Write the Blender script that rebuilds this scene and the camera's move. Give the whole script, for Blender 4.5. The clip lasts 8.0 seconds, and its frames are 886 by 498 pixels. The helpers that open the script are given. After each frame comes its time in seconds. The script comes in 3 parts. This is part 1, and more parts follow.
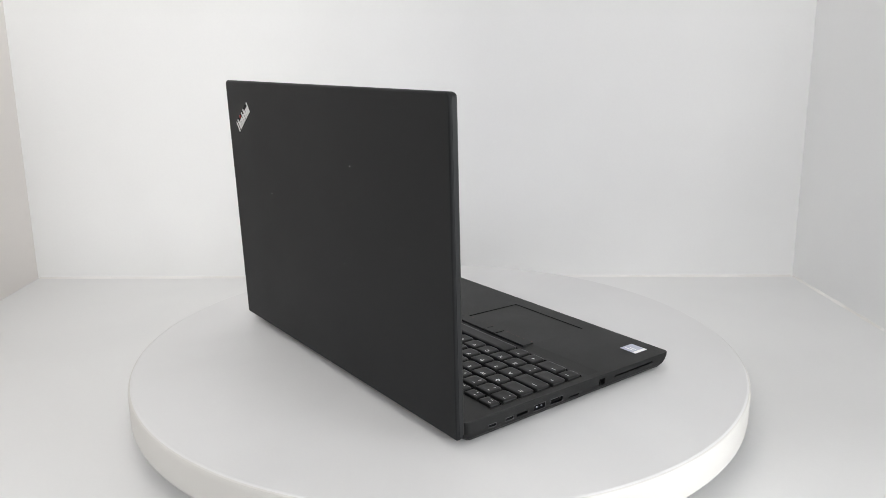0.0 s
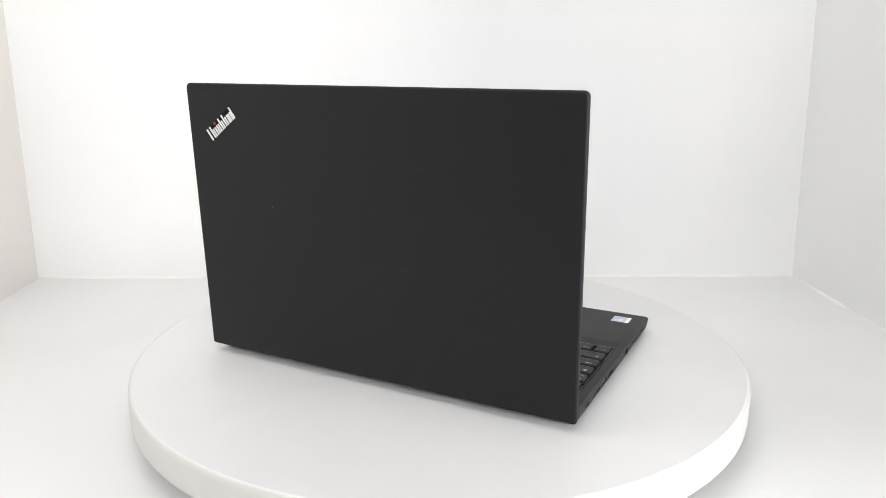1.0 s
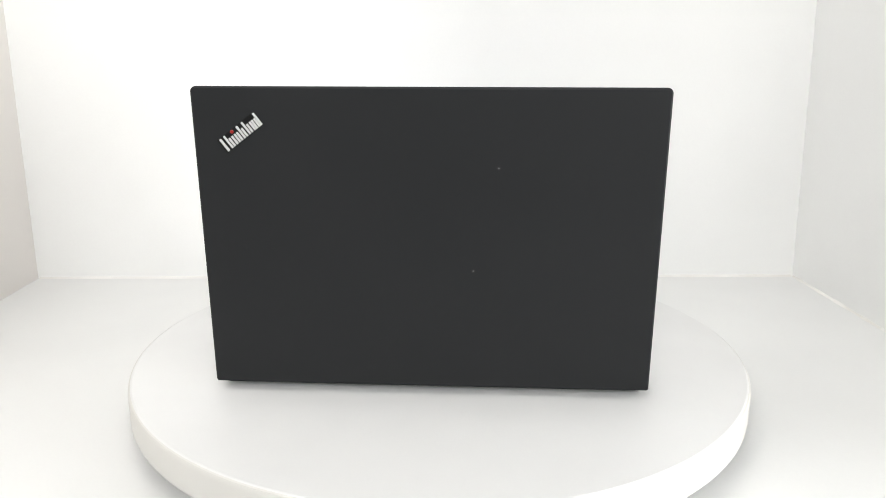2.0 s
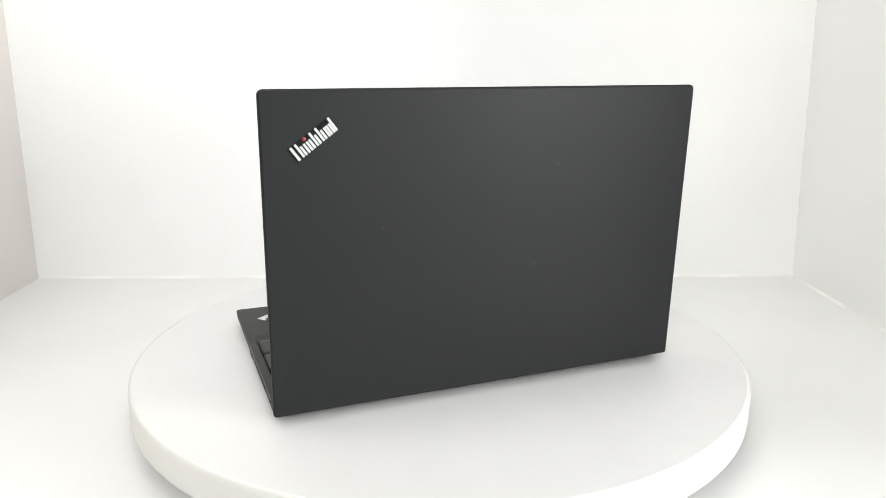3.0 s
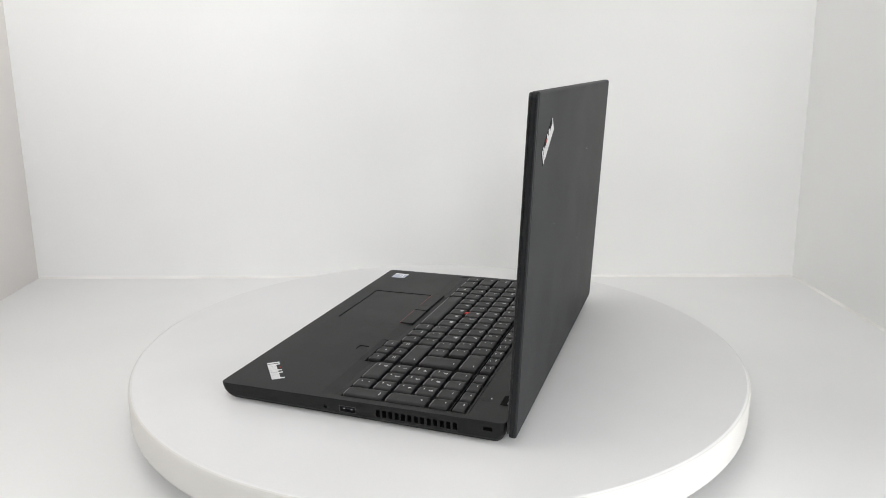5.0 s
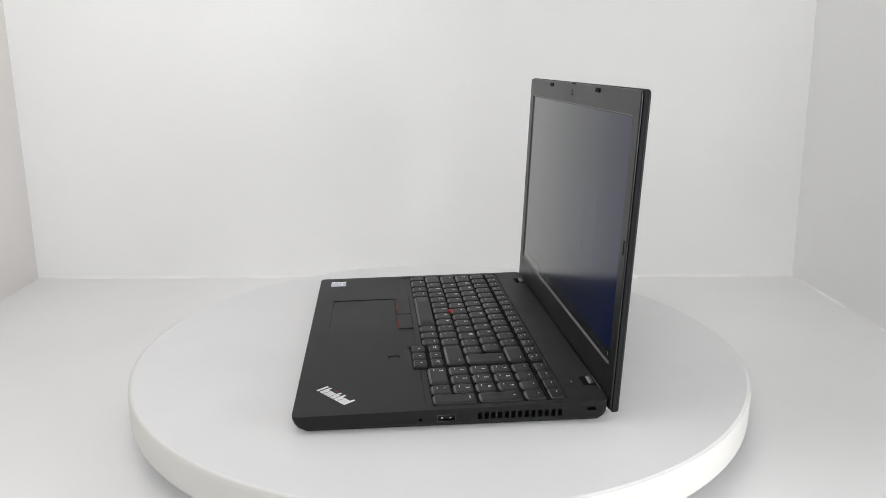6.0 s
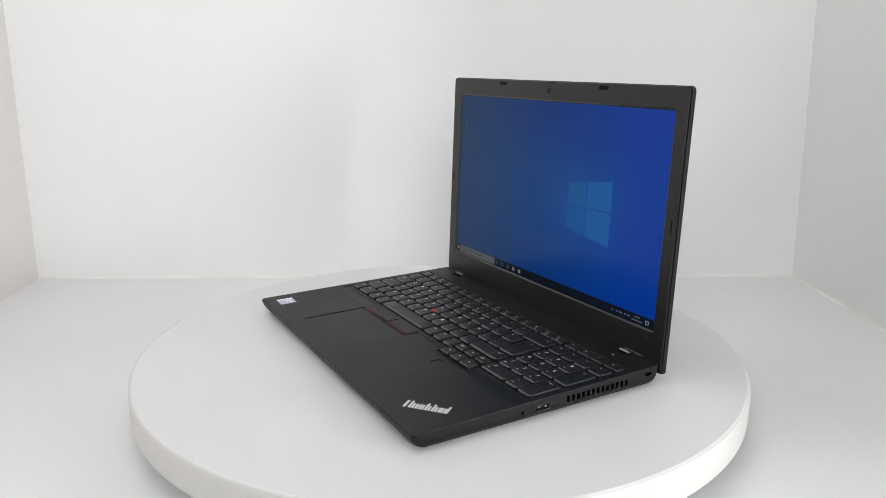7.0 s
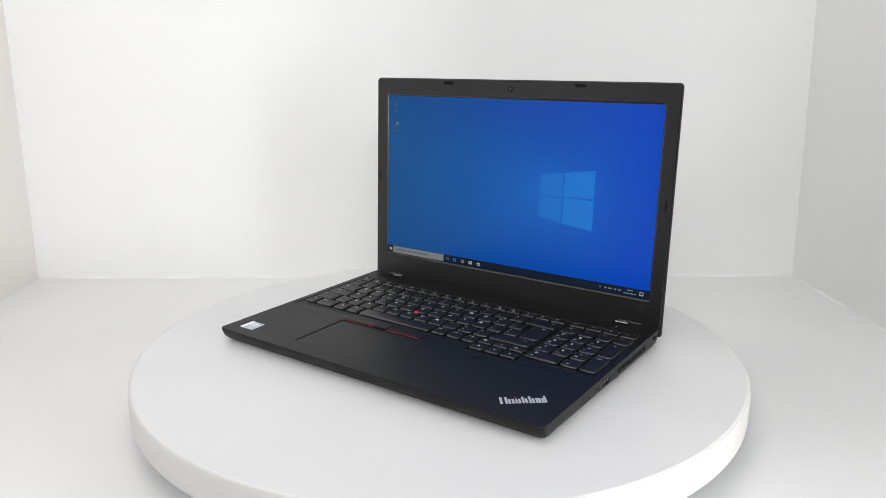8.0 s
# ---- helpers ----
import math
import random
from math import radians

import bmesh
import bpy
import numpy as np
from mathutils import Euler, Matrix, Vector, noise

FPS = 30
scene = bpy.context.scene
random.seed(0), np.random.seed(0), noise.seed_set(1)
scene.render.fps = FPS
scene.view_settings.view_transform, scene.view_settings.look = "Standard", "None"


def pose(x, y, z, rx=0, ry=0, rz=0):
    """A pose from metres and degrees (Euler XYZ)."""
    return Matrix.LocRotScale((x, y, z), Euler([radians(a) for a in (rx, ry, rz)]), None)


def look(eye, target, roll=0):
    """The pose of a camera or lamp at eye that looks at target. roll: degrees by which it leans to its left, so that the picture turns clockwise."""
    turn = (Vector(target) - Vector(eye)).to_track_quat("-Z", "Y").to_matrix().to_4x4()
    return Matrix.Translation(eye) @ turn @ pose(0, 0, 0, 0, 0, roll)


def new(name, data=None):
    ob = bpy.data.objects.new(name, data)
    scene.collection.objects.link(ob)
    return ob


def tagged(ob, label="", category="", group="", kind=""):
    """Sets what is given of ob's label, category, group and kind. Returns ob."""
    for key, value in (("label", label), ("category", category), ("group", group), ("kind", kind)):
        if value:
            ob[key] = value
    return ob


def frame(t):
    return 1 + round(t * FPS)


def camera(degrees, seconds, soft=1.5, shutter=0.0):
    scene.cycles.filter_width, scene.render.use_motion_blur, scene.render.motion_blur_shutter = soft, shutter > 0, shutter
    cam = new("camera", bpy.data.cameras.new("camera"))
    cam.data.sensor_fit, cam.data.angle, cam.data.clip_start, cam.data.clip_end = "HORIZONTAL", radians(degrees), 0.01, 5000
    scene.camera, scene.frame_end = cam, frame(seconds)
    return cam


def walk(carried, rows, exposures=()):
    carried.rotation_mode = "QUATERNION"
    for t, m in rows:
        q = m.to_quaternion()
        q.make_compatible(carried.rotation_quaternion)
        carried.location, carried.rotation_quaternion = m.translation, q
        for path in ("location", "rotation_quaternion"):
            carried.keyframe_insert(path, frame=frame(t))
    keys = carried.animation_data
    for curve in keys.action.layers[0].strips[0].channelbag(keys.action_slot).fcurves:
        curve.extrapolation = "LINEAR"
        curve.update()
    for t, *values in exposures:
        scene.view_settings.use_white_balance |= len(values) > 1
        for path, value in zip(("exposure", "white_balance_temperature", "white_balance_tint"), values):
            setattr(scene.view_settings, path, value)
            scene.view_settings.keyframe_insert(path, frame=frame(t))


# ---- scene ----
# camera stands still on a tripod in the mouth of a white photo booth
cam = camera(61.99, 8.0, soft=0.75)
EYE = (0.0, -0.7229, 0.2828)
CAM_POSE = look(EYE, (EYE[0] + 0.00406, EYE[1] + 0.96934, EYE[2] - 0.24570), 0.128)
walk(cam, [(0.0, CAM_POSE), (8.0, CAM_POSE)], [
    (0.0, -0.21, 6500, 10), (0.5, -0.06, 6500, 10), (1.0, 0.12, 6550, 10), (1.5, 0.20, 6600, 9), (2.0, 0.24, 6620, 8), (3.5, 0.28, 6650, 8),
    (4.0, 0.12, 6600, 9), (4.5, 0.01, 6550, 9), (5.8, -0.22, 6500, 10), (6.5, -0.23, 6450, 10), (7.0, -0.23, 6450, 10), (8.0, -0.08, 6450, 10)])

# turn of the platter, degrees at seconds: an even 4.1 turns a minute
TURN = [(i / 2, 127.57 + 24.618 * i / 2) for i in range(17)]
SEAT = Matrix.Translation((0.0026, -0.0062, 0.0009))

# ---- light: an unseen ceiling panel, a fill window added high behind the camera and an unseen window to one side of the booth ----
world = bpy.data.worlds.new("world")
scene.world = world
world.use_nodes = True
world.node_tree.nodes["Background"].inputs[0].default_value = (0.5, 0.5, 0.5, 1)
world.node_tree.nodes["Background"].inputs[1].default_value = 0.2

ROOM = (-1.7, 1.35, -2.3, 0.62, 1.7)    # x0, x1, y0, y1, height
PANEL, PANEL_SIZE = (-0.35, -0.25, 1.66), (1.2, 0.7)
SIDE_WINDOW = (-1.5, -0.50, -0.05, 0.60)   # y0, y1, z0, z1
HIGH_FILL = (-1.2, 1.0, 1.0, 1.6)   # x0, x1, z0, z1


def area(name, place, width, height, energy, colour):
    data = bpy.data.lights.new(name, "AREA")
    data.shape, data.size, data.size_y, data.energy, data.color = "RECTANGLE", width, height, energy, colour
    ob = new(name, data)
    ob.matrix_world = place


area("panel_lamp", pose(PANEL[0], PANEL[1], PANEL[2] - 0.012), *PANEL_SIZE, 7.5, (0.995, 0.99, 0.97))
a, b, c, d = SIDE_WINDOW
mid = ((a + b) / 2, (c + d) / 2)
area("side_window_light", look((ROOM[1] + 0.03, *mid), (0, *mid)), b - a, d - c, 33.0, (0.97, 0.985, 1.0))
# fill light, added behind the camera to brighten the back wall
a, b, c, d = HIGH_FILL
mid = ((a + b) / 2, (c + d) / 2)
area("high_fill_light", look((mid[0], ROOM[2] - 0.03, mid[1]), (mid[0], 0, mid[1])), b - a, d - c, 35.0, (0.99, 0.99, 1.0))


# ---- materials ----
def material(name, colour, rough=0.5, metal=0.0, grain=0.0, grain_size=900.0, stain=0.0, stain_size=6.0, bump=0.0,
             spec=0.5, coat=0.0, tint=None):
    m = bpy.data.materials.new(name)
    m.use_nodes = True
    nt = m.node_tree
    b = nt.nodes["Principled BSDF"]
    b.inputs["Roughness"].default_value = rough
    b.inputs["Metallic"].default_value = metal
    b.inputs["Specular IOR Level"].default_value = spec
    b.inputs["Coat Weight"].default_value = coat
    b.inputs["Coat Roughness"].default_value = 0.15
    co = nt.nodes.new("ShaderNodeTexCoord")
    fine = nt.nodes.new("ShaderNodeTexNoise")
    fine.inputs["Scale"].default_value = grain_size
    fine.inputs["Detail"].default_value = 4
    wide = nt.nodes.new("ShaderNodeTexNoise")
    wide.inputs["Scale"].default_value = stain_size
    wide.inputs["Detail"].default_value = 5
    for n in (fine, wide):
        nt.links.new(co.outputs["Object"], n.inputs["Vector"])
    low = tint or tuple(c * 0.8 for c in colour)
    mix = nt.nodes.new("ShaderNodeMix")
    mix.data_type = "RGBA"
    mix.inputs["A"].default_value = (*colour, 1)
    mix.inputs["B"].default_value = (*low, 1)
    ramp = nt.nodes.new("ShaderNodeMapRange")
    ramp.inputs["From Min"].default_value, ramp.inputs["From Max"].default_value = 0.45, 0.75
    ramp.inputs["To Max"].default_value = stain
    nt.links.new(wide.outputs["Fac"], ramp.inputs["Value"])
    nt.links.new(ramp.outputs["Result"], mix.inputs["Factor"])
    mix2 = nt.nodes.new("ShaderNodeMix")
    mix2.data_type, mix2.blend_type = "RGBA", "MULTIPLY"
    mix2.inputs["Factor"].default_value = grain
    nt.links.new(mix.outputs["Result"], mix2.inputs["A"])
    nt.links.new(fine.outputs["Fac"], mix2.inputs["B"])
    nt.links.new(mix2.outputs["Result"], b.inputs["Base Color"])
    rr = nt.nodes.new("ShaderNodeMapRange")
    rr.inputs["To Min"].default_value, rr.inputs["To Max"].default_value = max(rough - 0.06, 0.02), min(rough + 0.06, 1)
    nt.links.new(wide.outputs["Fac"], rr.inputs["Value"])
    nt.links.new(rr.outputs["Result"], b.inputs["Roughness"])
    if bump:
        bp = nt.nodes.new("ShaderNodeBump")
        bp.inputs["Strength"].default_value = bump
        bp.inputs["Distance"].default_value = 0.0002
        nt.links.new(fine.outputs["Fac"], bp.inputs["Height"])
        nt.links.new(bp.outputs["Normal"], b.inputs["Normal"])
    return m


FILM = 0.215   # share of light that a made-up dark film lets through at right angles


def filmed(m):
    """A made-up dark film, in which light has a longer way aslant, to imitate the panel's own dimming; a soft matt
    gloss lies on it.
    """
    nt = m.node_tree
    b = nt.nodes["Principled BSDF"]
    b.inputs["Specular IOR Level"].default_value = 0.0
    b.inputs["Coat Weight"].default_value = 1.0
    b.inputs["Coat IOR"].default_value = 1.005
    b.inputs["Coat Roughness"].default_value = 0.3
    b.inputs["Coat Tint"].default_value = (FILM, FILM, FILM, 1)
    shine, both, fr = (nt.nodes.new("ShaderNode" + k) for k in ("BsdfGlossy", "AddShader", "Fresnel"))
    shine.inputs["Roughness"].default_value = 0.17
    fr.inputs["IOR"].default_value = 1.5
    steep, scaled = (nt.nodes.new("ShaderNodeMath") for _ in range(2))
    steep.operation, steep.inputs[1].default_value = "POWER", 1.7
    scaled.operation, scaled.inputs[1].default_value = "MULTIPLY", 2.9
    nt.links.new(fr.outputs[0], steep.inputs[0])
    nt.links.new(steep.outputs[0], scaled.inputs[0])
    nt.links.new(scaled.outputs[0], shine.inputs["Color"])
    nt.links.new(b.outputs[0], both.inputs[0])
    nt.links.new(shine.outputs[0], both.inputs[1])
    nt.links.new(both.outputs[0], nt.nodes["Material Output"].inputs["Surface"])


def glow(name, colour, strength, gloss=0.25, film=False):
    m = bpy.data.materials.new(name)
    m.use_nodes = True
    b = m.node_tree.nodes["Principled BSDF"]
    b.inputs["Base Color"].default_value = (0.004, 0.004, 0.005, 1)
    b.inputs["Roughness"].default_value = gloss
    b.inputs["Emission Color"].default_value = (*colour, 1)
    b.inputs["Emission Strength"].default_value = strength
    if film:
        filmed(m)
    return m


WALL = material("white_wall_paint", (0.83, 0.83, 0.82), 0.55, grain=0.03, grain_size=300, stain=0.25, stain_size=3, bump=0.15)
FLOOR = material("white_laminate", (0.71, 0.71, 0.705), 0.4, grain=0.03, grain_size=300, stain=0.25, stain_size=4, bump=0.08)
# darker tone stands for the joints' shadow gaps and dirty marks
JOINT_BEAD = material("joint_shade_and_marks", (0.77, 0.76, 0.74), 0.6, stain=0.7, stain_size=14, tint=(0.62, 0.60, 0.56))
LEFTWALL = material("beige_wall_paint", (0.77, 0.735, 0.705), 0.55, grain=0.03, grain_size=300, stain=0.25, stain_size=3, bump=0.15)
ROOMWALL = material("grey_room_paint", (0.14, 0.14, 0.145), 0.8, grain=0.1, grain_size=200, stain=0.3, stain_size=2, bump=0.2)
PLATTER = material("white_platter_laminate", (0.665, 0.662, 0.660), 0.45, grain=0.03, grain_size=500, stain=0.2, stain_size=8, bump=0.08)
EDGE = material("cream_edge_band", (0.60, 0.59, 0.565), 0.5, grain=0.03, stain=0.2, stain_size=10, tint=(0.57, 0.55, 0.51))
METAL = material("white_metal", (0.7, 0.7, 0.7), 0.35)
BLACK = material("black_matte_plastic", (0.0068, 0.0072, 0.0073), 0.46, grain=0.35, grain_size=2600, stain=0.5, stain_size=25, bump=0.25,
                 tint=(0.0086, 0.0089, 0.0090), spec=0.25)
LIDMAT = material("black_soft_touch_lid", (0.0154, 0.0163, 0.0173), 0.48, grain=0.3, grain_size=2600, stain=0.6, stain_size=18, bump=0.2,
                  tint=(0.0168, 0.0176, 0.0186), spec=0.17)
BEZEL = material("black_bezel_plastic", (0.0085, 0.0085, 0.0088), 0.37, spec=0.48, grain=0.3, grain_size=2600, stain=0.4, stain_size=25, bump=0.2)
KEYMAT = material("black_key_plastic", (0.0070, 0.0072, 0.0075), 0.46, spec=0.32, grain=0.25, grain_size=2600, stain=0.6, stain_size=40, bump=0.15,
                  tint=(0.009, 0.009, 0.009))
DARK = material("dark_recess", (0.003, 0.003, 0.003), 0.8, spec=0.1)
RUBBER = material("black_rubber", (0.004, 0.004, 0.004), 0.8, spec=0.2)
# paler and glossier than the keys: puts a highlight on worn edges
KEYEDGE = material("worn_edge_highlight", (0.014, 0.014, 0.0144), 0.30, spec=0.95, grain=0.2, grain_size=2000, stain=0.5, stain_size=60)
PADMAT = material("black_touchpad", (0.0066, 0.0070, 0.0071), 0.45, spec=0.25, grain=0.2, grain_size=3000, stain=0.4, stain_size=30, bump=0.1)
LEGEND = material("white_print", (0.88, 0.88, 0.87), 0.5)
SILVER = material("silver_badge", (0.70, 0.70, 0.70), 0.35, metal=0.6)
CHROME = material("hinge_metal", (0.25, 0.25, 0.255), 0.3, metal=1.0)
PORTMETAL = material("port_metal", (0.12, 0.12, 0.125), 0.4, metal=1.0)
# pale grey: painted highlight of the bezel's lower edge, also the hinge strips
LIPMAT = material("pale_edge_grey", (0.085, 0.085, 0.087), 0.35, stain=0.8, stain_size=60, tint=(0.03, 0.03, 0.031))
GREYPRINT = material("dark_grey_print", (0.020, 0.020, 0.0205), 0.5)
RED = material("red_rubber", (0.55, 0.02, 0.02), 0.6)
REDLINE = material("red_paint", (0.22, 0.010, 0.014), 0.45)
STICKER = material("pale_sticker", (0.44, 0.47, 0.57), 0.35, stain=0.8, stain_size=160, tint=(0.56, 0.57, 0.62))
GLASSMAT = material("camera_lens_glass", (0.004, 0.004, 0.005), 0.12, coat=0.3)
LED_WHITE = glow("white_led", (0.9, 0.95, 1.0), 0.7)
RED_DOT = glow("red_dot", (1.0, 0.03, 0.02), 0.25)
DIFFUSER = glow("lit_diffuser", (1.0, 0.985, 0.96), 1.0, 0.6)


# ---- mesh helpers ----
def finish(bm, smooth=True):
    bmesh.ops.recalc_face_normals(bm, faces=bm.faces)
    for f in bm.faces:
        f.smooth = smooth
    if smooth:
        for e in bm.edges:
            if len(e.link_faces) == 2:
                turn, areas = e.calc_face_angle(9), [f.calc_area() for f in e.link_faces]
                e.smooth = turn < radians(35) and (turn < radians(2) or max(areas) < 40 * min(areas))
            else:
                e.smooth = False


def part(name, bm, mat, parent, label="", smooth=True):
    finish(bm, smooth)
    me = bpy.data.meshes.new(name)
    bm.to_mesh(me)
    bm.free()
    for m in (mat if isinstance(mat, (list, tuple)) else [mat]):
        me.materials.append(m)
    ob = new(name, me)
    ob.parent = parent
    if label:
        tagged(ob, label)
    return ob


def rounded(x0, x1, y0, y1, r, n=4):
    """Corner-rounded rectangle, counter-clockwise. r: one radius or four, from the corner (x0, y0) round."""
    rs = r if isinstance(r, (list, tuple)) else (r,) * 4
    out = []
    for (cx, cy, a0), q in zip(((x0, y0, 180), (x1, y0, 270), (x1, y1, 0), (x0, y1, 90)), rs):
        sx, sy = (1 if cx == x0 else -1), (1 if cy == y0 else -1)
        for i in range(n + 1):
            a = radians(a0 + 90 * i / n)
            out.append((cx + sx * q + q * math.cos(a), cy + sy * q + q * math.sin(a)))
    return out


def loft(bm, rings, cap=(True, True), mat=0):
    """Rings of equal length, each a list of 3D points."""
    vs = [[bm.verts.new(p) for p in ring] for ring in rings]
    for a, b in zip(vs, vs[1:]):
        for i in range(len(a)):
            j = (i + 1) % len(a)
            bm.faces.new((a[i], a[j], b[j], b[i])).material_index = mat
    if cap[0]:
        bm.faces.new(list(reversed(vs[0]))).material_index = mat
    if cap[1]:
        bm.faces.new(vs[-1]).material_index = mat
    return vs


def slab(bm, x0, x1, y0, y1, z0, z1, r=0.001, bev=0.0003, n=3, mat=0):
    rings = []
    for d, z in ((0, z0), (0, z1 - bev), (bev * 0.35, z1 - bev * 0.35), (bev, z1)):
        rr = [max(q - d, 1e-5) for q in r] if isinstance(r, (list, tuple)) else max(r - d, 1e-5)
        rings.append([(x, y, z) for x, y in rounded(x0 + d, x1 - d, y0 + d, y1 - d, rr, n)])
    loft(bm, rings, mat=mat)


def box(bm, x0, x1, y0, y1, z0, z1, mat=0):
    loft(bm, [[(x0, y0, z), (x1, y0, z), (x1, y1, z), (x0, y1, z)] for z in (z0, z1)], mat=mat)


def lathe(bm, profile, n=160, cap=(True, True)):
    loft(bm, [[(r * math.cos(2 * math.pi * i / n), r * math.sin(2 * math.pi * i / n), z) for i in range(n)] for r, z in profile], cap)


def moved(bm, m):
    bmesh.ops.transform(bm, matrix=m, verts=bm.verts)
    return bm


# ---- the booth ----
def booth():
    def wall(name, m, x0, x1, y0, y1, z0, z1, mat, label):
        bm = bmesh.new()
        box(bm, x0, x1, y0, y1, z0, z1)
        ob = part(name, bm, mat, None, smooth=False)
        ob.matrix_basis = m
        return tagged(ob, label, name.split("_")[0], kind="structure")

    wall("floor", pose(0, 0, 0), -0.665, 0.60, -0.60, 0.46, -0.09, -0.05, FLOOR, "smooth white laminate floor of the photo booth")
    wall("wall_back", pose(-0.034, 0.4067, 0, 0, 0, 0.82), -0.64, 0.64, 0, 0.03, -0.05, 0.90, WALL, "plain white painted back wall of the booth")
    wall("wall_left", pose(-0.6347, 0.398, -0.05, 0, 0.5, 2.5), -0.03, 0, -1.0, 0.0, 0.0, 0.95, LEFTWALL, "plain beige painted side wall of the booth")
    wall("wall_right", pose(0.5675, 0.414, -0.05, 0, -1.9, 0.6), 0, 0.03, -0.74, 0.02, 0.0, 0.95, WALL, "plain white painted side wall, grey in the shade")
    # the unseen room round the booth
    x0, x1, y0, y1, top = ROOM
    wall("floor_room", pose(0, 0, 0), x0, x1, y0, y1, -0.12, -0.09, ROOMWALL, "plain grey floor of the room round the booth")
    wall("wall_room_1", pose(0, 0, 0), x0 - 0.1, x0, y0, y1, -0.09, top, ROOMWALL, "plain grey room wall")
    wall("wall_room_3", pose(0, 0, 0), x0, x1, y1, y1 + 0.1, -0.09, top, ROOMWALL, "plain grey room wall behind the booth")
    wall("ceiling", pose(0, 0, 0), x0, x1, y0, y1, top, top + 0.05, METAL, "plain white room ceiling")
    def window_wall(name, number, along, a0, a1, at, out, opening):
        """A room wall along x or y with one opening, a bright pane and its frame."""
        wa, wb, wc, wd = opening
        low, high = sorted((at, at + out))

        def add(bm, a, b, c, d, lo, hi):
            if along == "x":
                box(bm, a, b, lo, hi, c, d)
            else:
                box(bm, lo, hi, a, b, c, d)

        bm = bmesh.new()
        for q in ((a0, wa, -0.09, top), (wb, a1, -0.09, top), (wa, wb, -0.09, wc), (wa, wb, wd, top)):
            add(bm, *q, low, high)
        tagged(part(name, bm, ROOMWALL, None, smooth=False), "plain grey unseen room wall with an added window opening", "wall", kind="structure")
        k = 1 if out > 0 else -1
        bm = bmesh.new()
        add(bm, wa, wb, wc, wd, *sorted((at + 0.06 * k, at + 0.07 * k)))
        win = tagged(part("added_window_%d" % number, bm, DIFFUSER, None, smooth=False), "bright window pane added out of view to light the booth", "window", kind="structure")
        bm = bmesh.new()
        for q in ((wa, wa + 0.03, wc, wd), (wb - 0.03, wb, wc, wd), (wa + 0.03, wb - 0.03, wc, wc + 0.03), (wa + 0.03, wb - 0.03, wd - 0.03, wd)):
            add(bm, *q, *sorted((at + 0.035 * k, at + 0.058 * k)))
        part("added_window_frame", bm, METAL, win, "", False)

    # both windows are out of view; the second is only a fill
    window_wall("wall_room_4", 1, "y", y0, y1, x1, 0.1, SIDE_WINDOW)
    window_wall("wall_room_2", 2, "x", x0, x1, y0, -0.1, HIGH_FILL)
    # beads that put the corner joints' shade and dirty marks into colour
    bm = bmesh.new()
    rng = random.Random(4)
    pts = [(-0.632 + 1.196 * i / 90) for i in range(91)]
    rings = []
    for x in pts:
        y = 0.4067 + (x + 0.034) * math.tan(radians(0.82))
        k = 0.0022 + 0.0012 * rng.random()
        rings.append([(x, y, -0.05), (x, y - k * 1.4, -0.0499), (x, y - k * 0.6, -0.05 + k * 0.6), (x, y, -0.05 + k)])
    loft(bm, rings)
    tagged(part("trim", bm, JOINT_BEAD, None), "uneven off-white bead for the shaded, marked joint along the wall foot", "trim", kind="structure")
    bm = bmesh.new()
    rings = []
    for i in range(61):
        y = 0.412 - 0.73 * i / 60
        x = 0.5675 + (0.414 - y) * math.tan(radians(0.6))
        k = 0.0020 + 0.0012 * rng.random()
        rings.append([(x, y, -0.05), (x - k * 1.4, y, -0.0499), (x - k * 0.6, y, -0.05 + k * 0.6), (x, y, -0.05 + k)])
    loft(bm, rings)
    tagged(part("trim", bm, JOINT_BEAD, None), "uneven off-white bead for the shaded, marked joint along the side wall foot", "trim", kind="structure")
    # ceiling panel light
    light = tagged(new("ceiling_light"), "flat white light panel fixed to the room ceiling", "ceiling light")
    light.matrix_basis = pose(PANEL[0], PANEL[1], PANEL[2])
    hx, hy = PANEL_SIZE[0] / 2, PANEL_SIZE[1] / 2
    bm = bmesh.new()
    box(bm, -hx, hx, -hy, hy, -0.004, 0.02)
    part("diffuser", bm, DIFFUSER, light, "glowing white diffuser", False)
    bm = bmesh.new()
    for x0, x1, y0, y1 in ((-hx - 0.02, -hx, -hy - 0.02, hy + 0.02), (hx, hx + 0.02, -hy - 0.02, hy + 0.02),
                           (-hx, hx, -hy - 0.02, -hy), (-hx, hx, hy, hy + 0.02)):
        box(bm, x0, x1, y0, y1, -0.008, 0.04)
    part("frame", bm, METAL, light, "", False)


# ---- the turntable ----
def build_turntable():
    table = tagged(new("turntable"), "round white motorised display turntable on the booth floor", "turntable")
    table.matrix_basis = pose(0, 0, -0.05)
    bm = bmesh.new()
    lathe(bm, [(0.145, 0.0), (0.15, 0.002), (0.15, 0.016), (0.147, 0.0195)])
    part("base", bm, METAL, table)
    bm = bmesh.new()
    lathe(bm, [(0.3000, 0.0205), (0.3000, 0.0480), (0.2996, 0.0494), (0.2980, 0.05)])
    platter = part("platter", bm, PLATTER, table, "white laminate disc")
    bm = bmesh.new()
    lathe(bm, [(0.2994, 0.0206), (0.3008, 0.0202), (0.3014, 0.0212), (0.3016, 0.0235), (0.3016, 0.0455), (0.3013, 0.0474), (0.3007, 0.0488),
               (0.2996, 0.0494)], cap=(False, False))
    part("edge_band", bm, EDGE, platter, "cream-white edge band")
    return platter


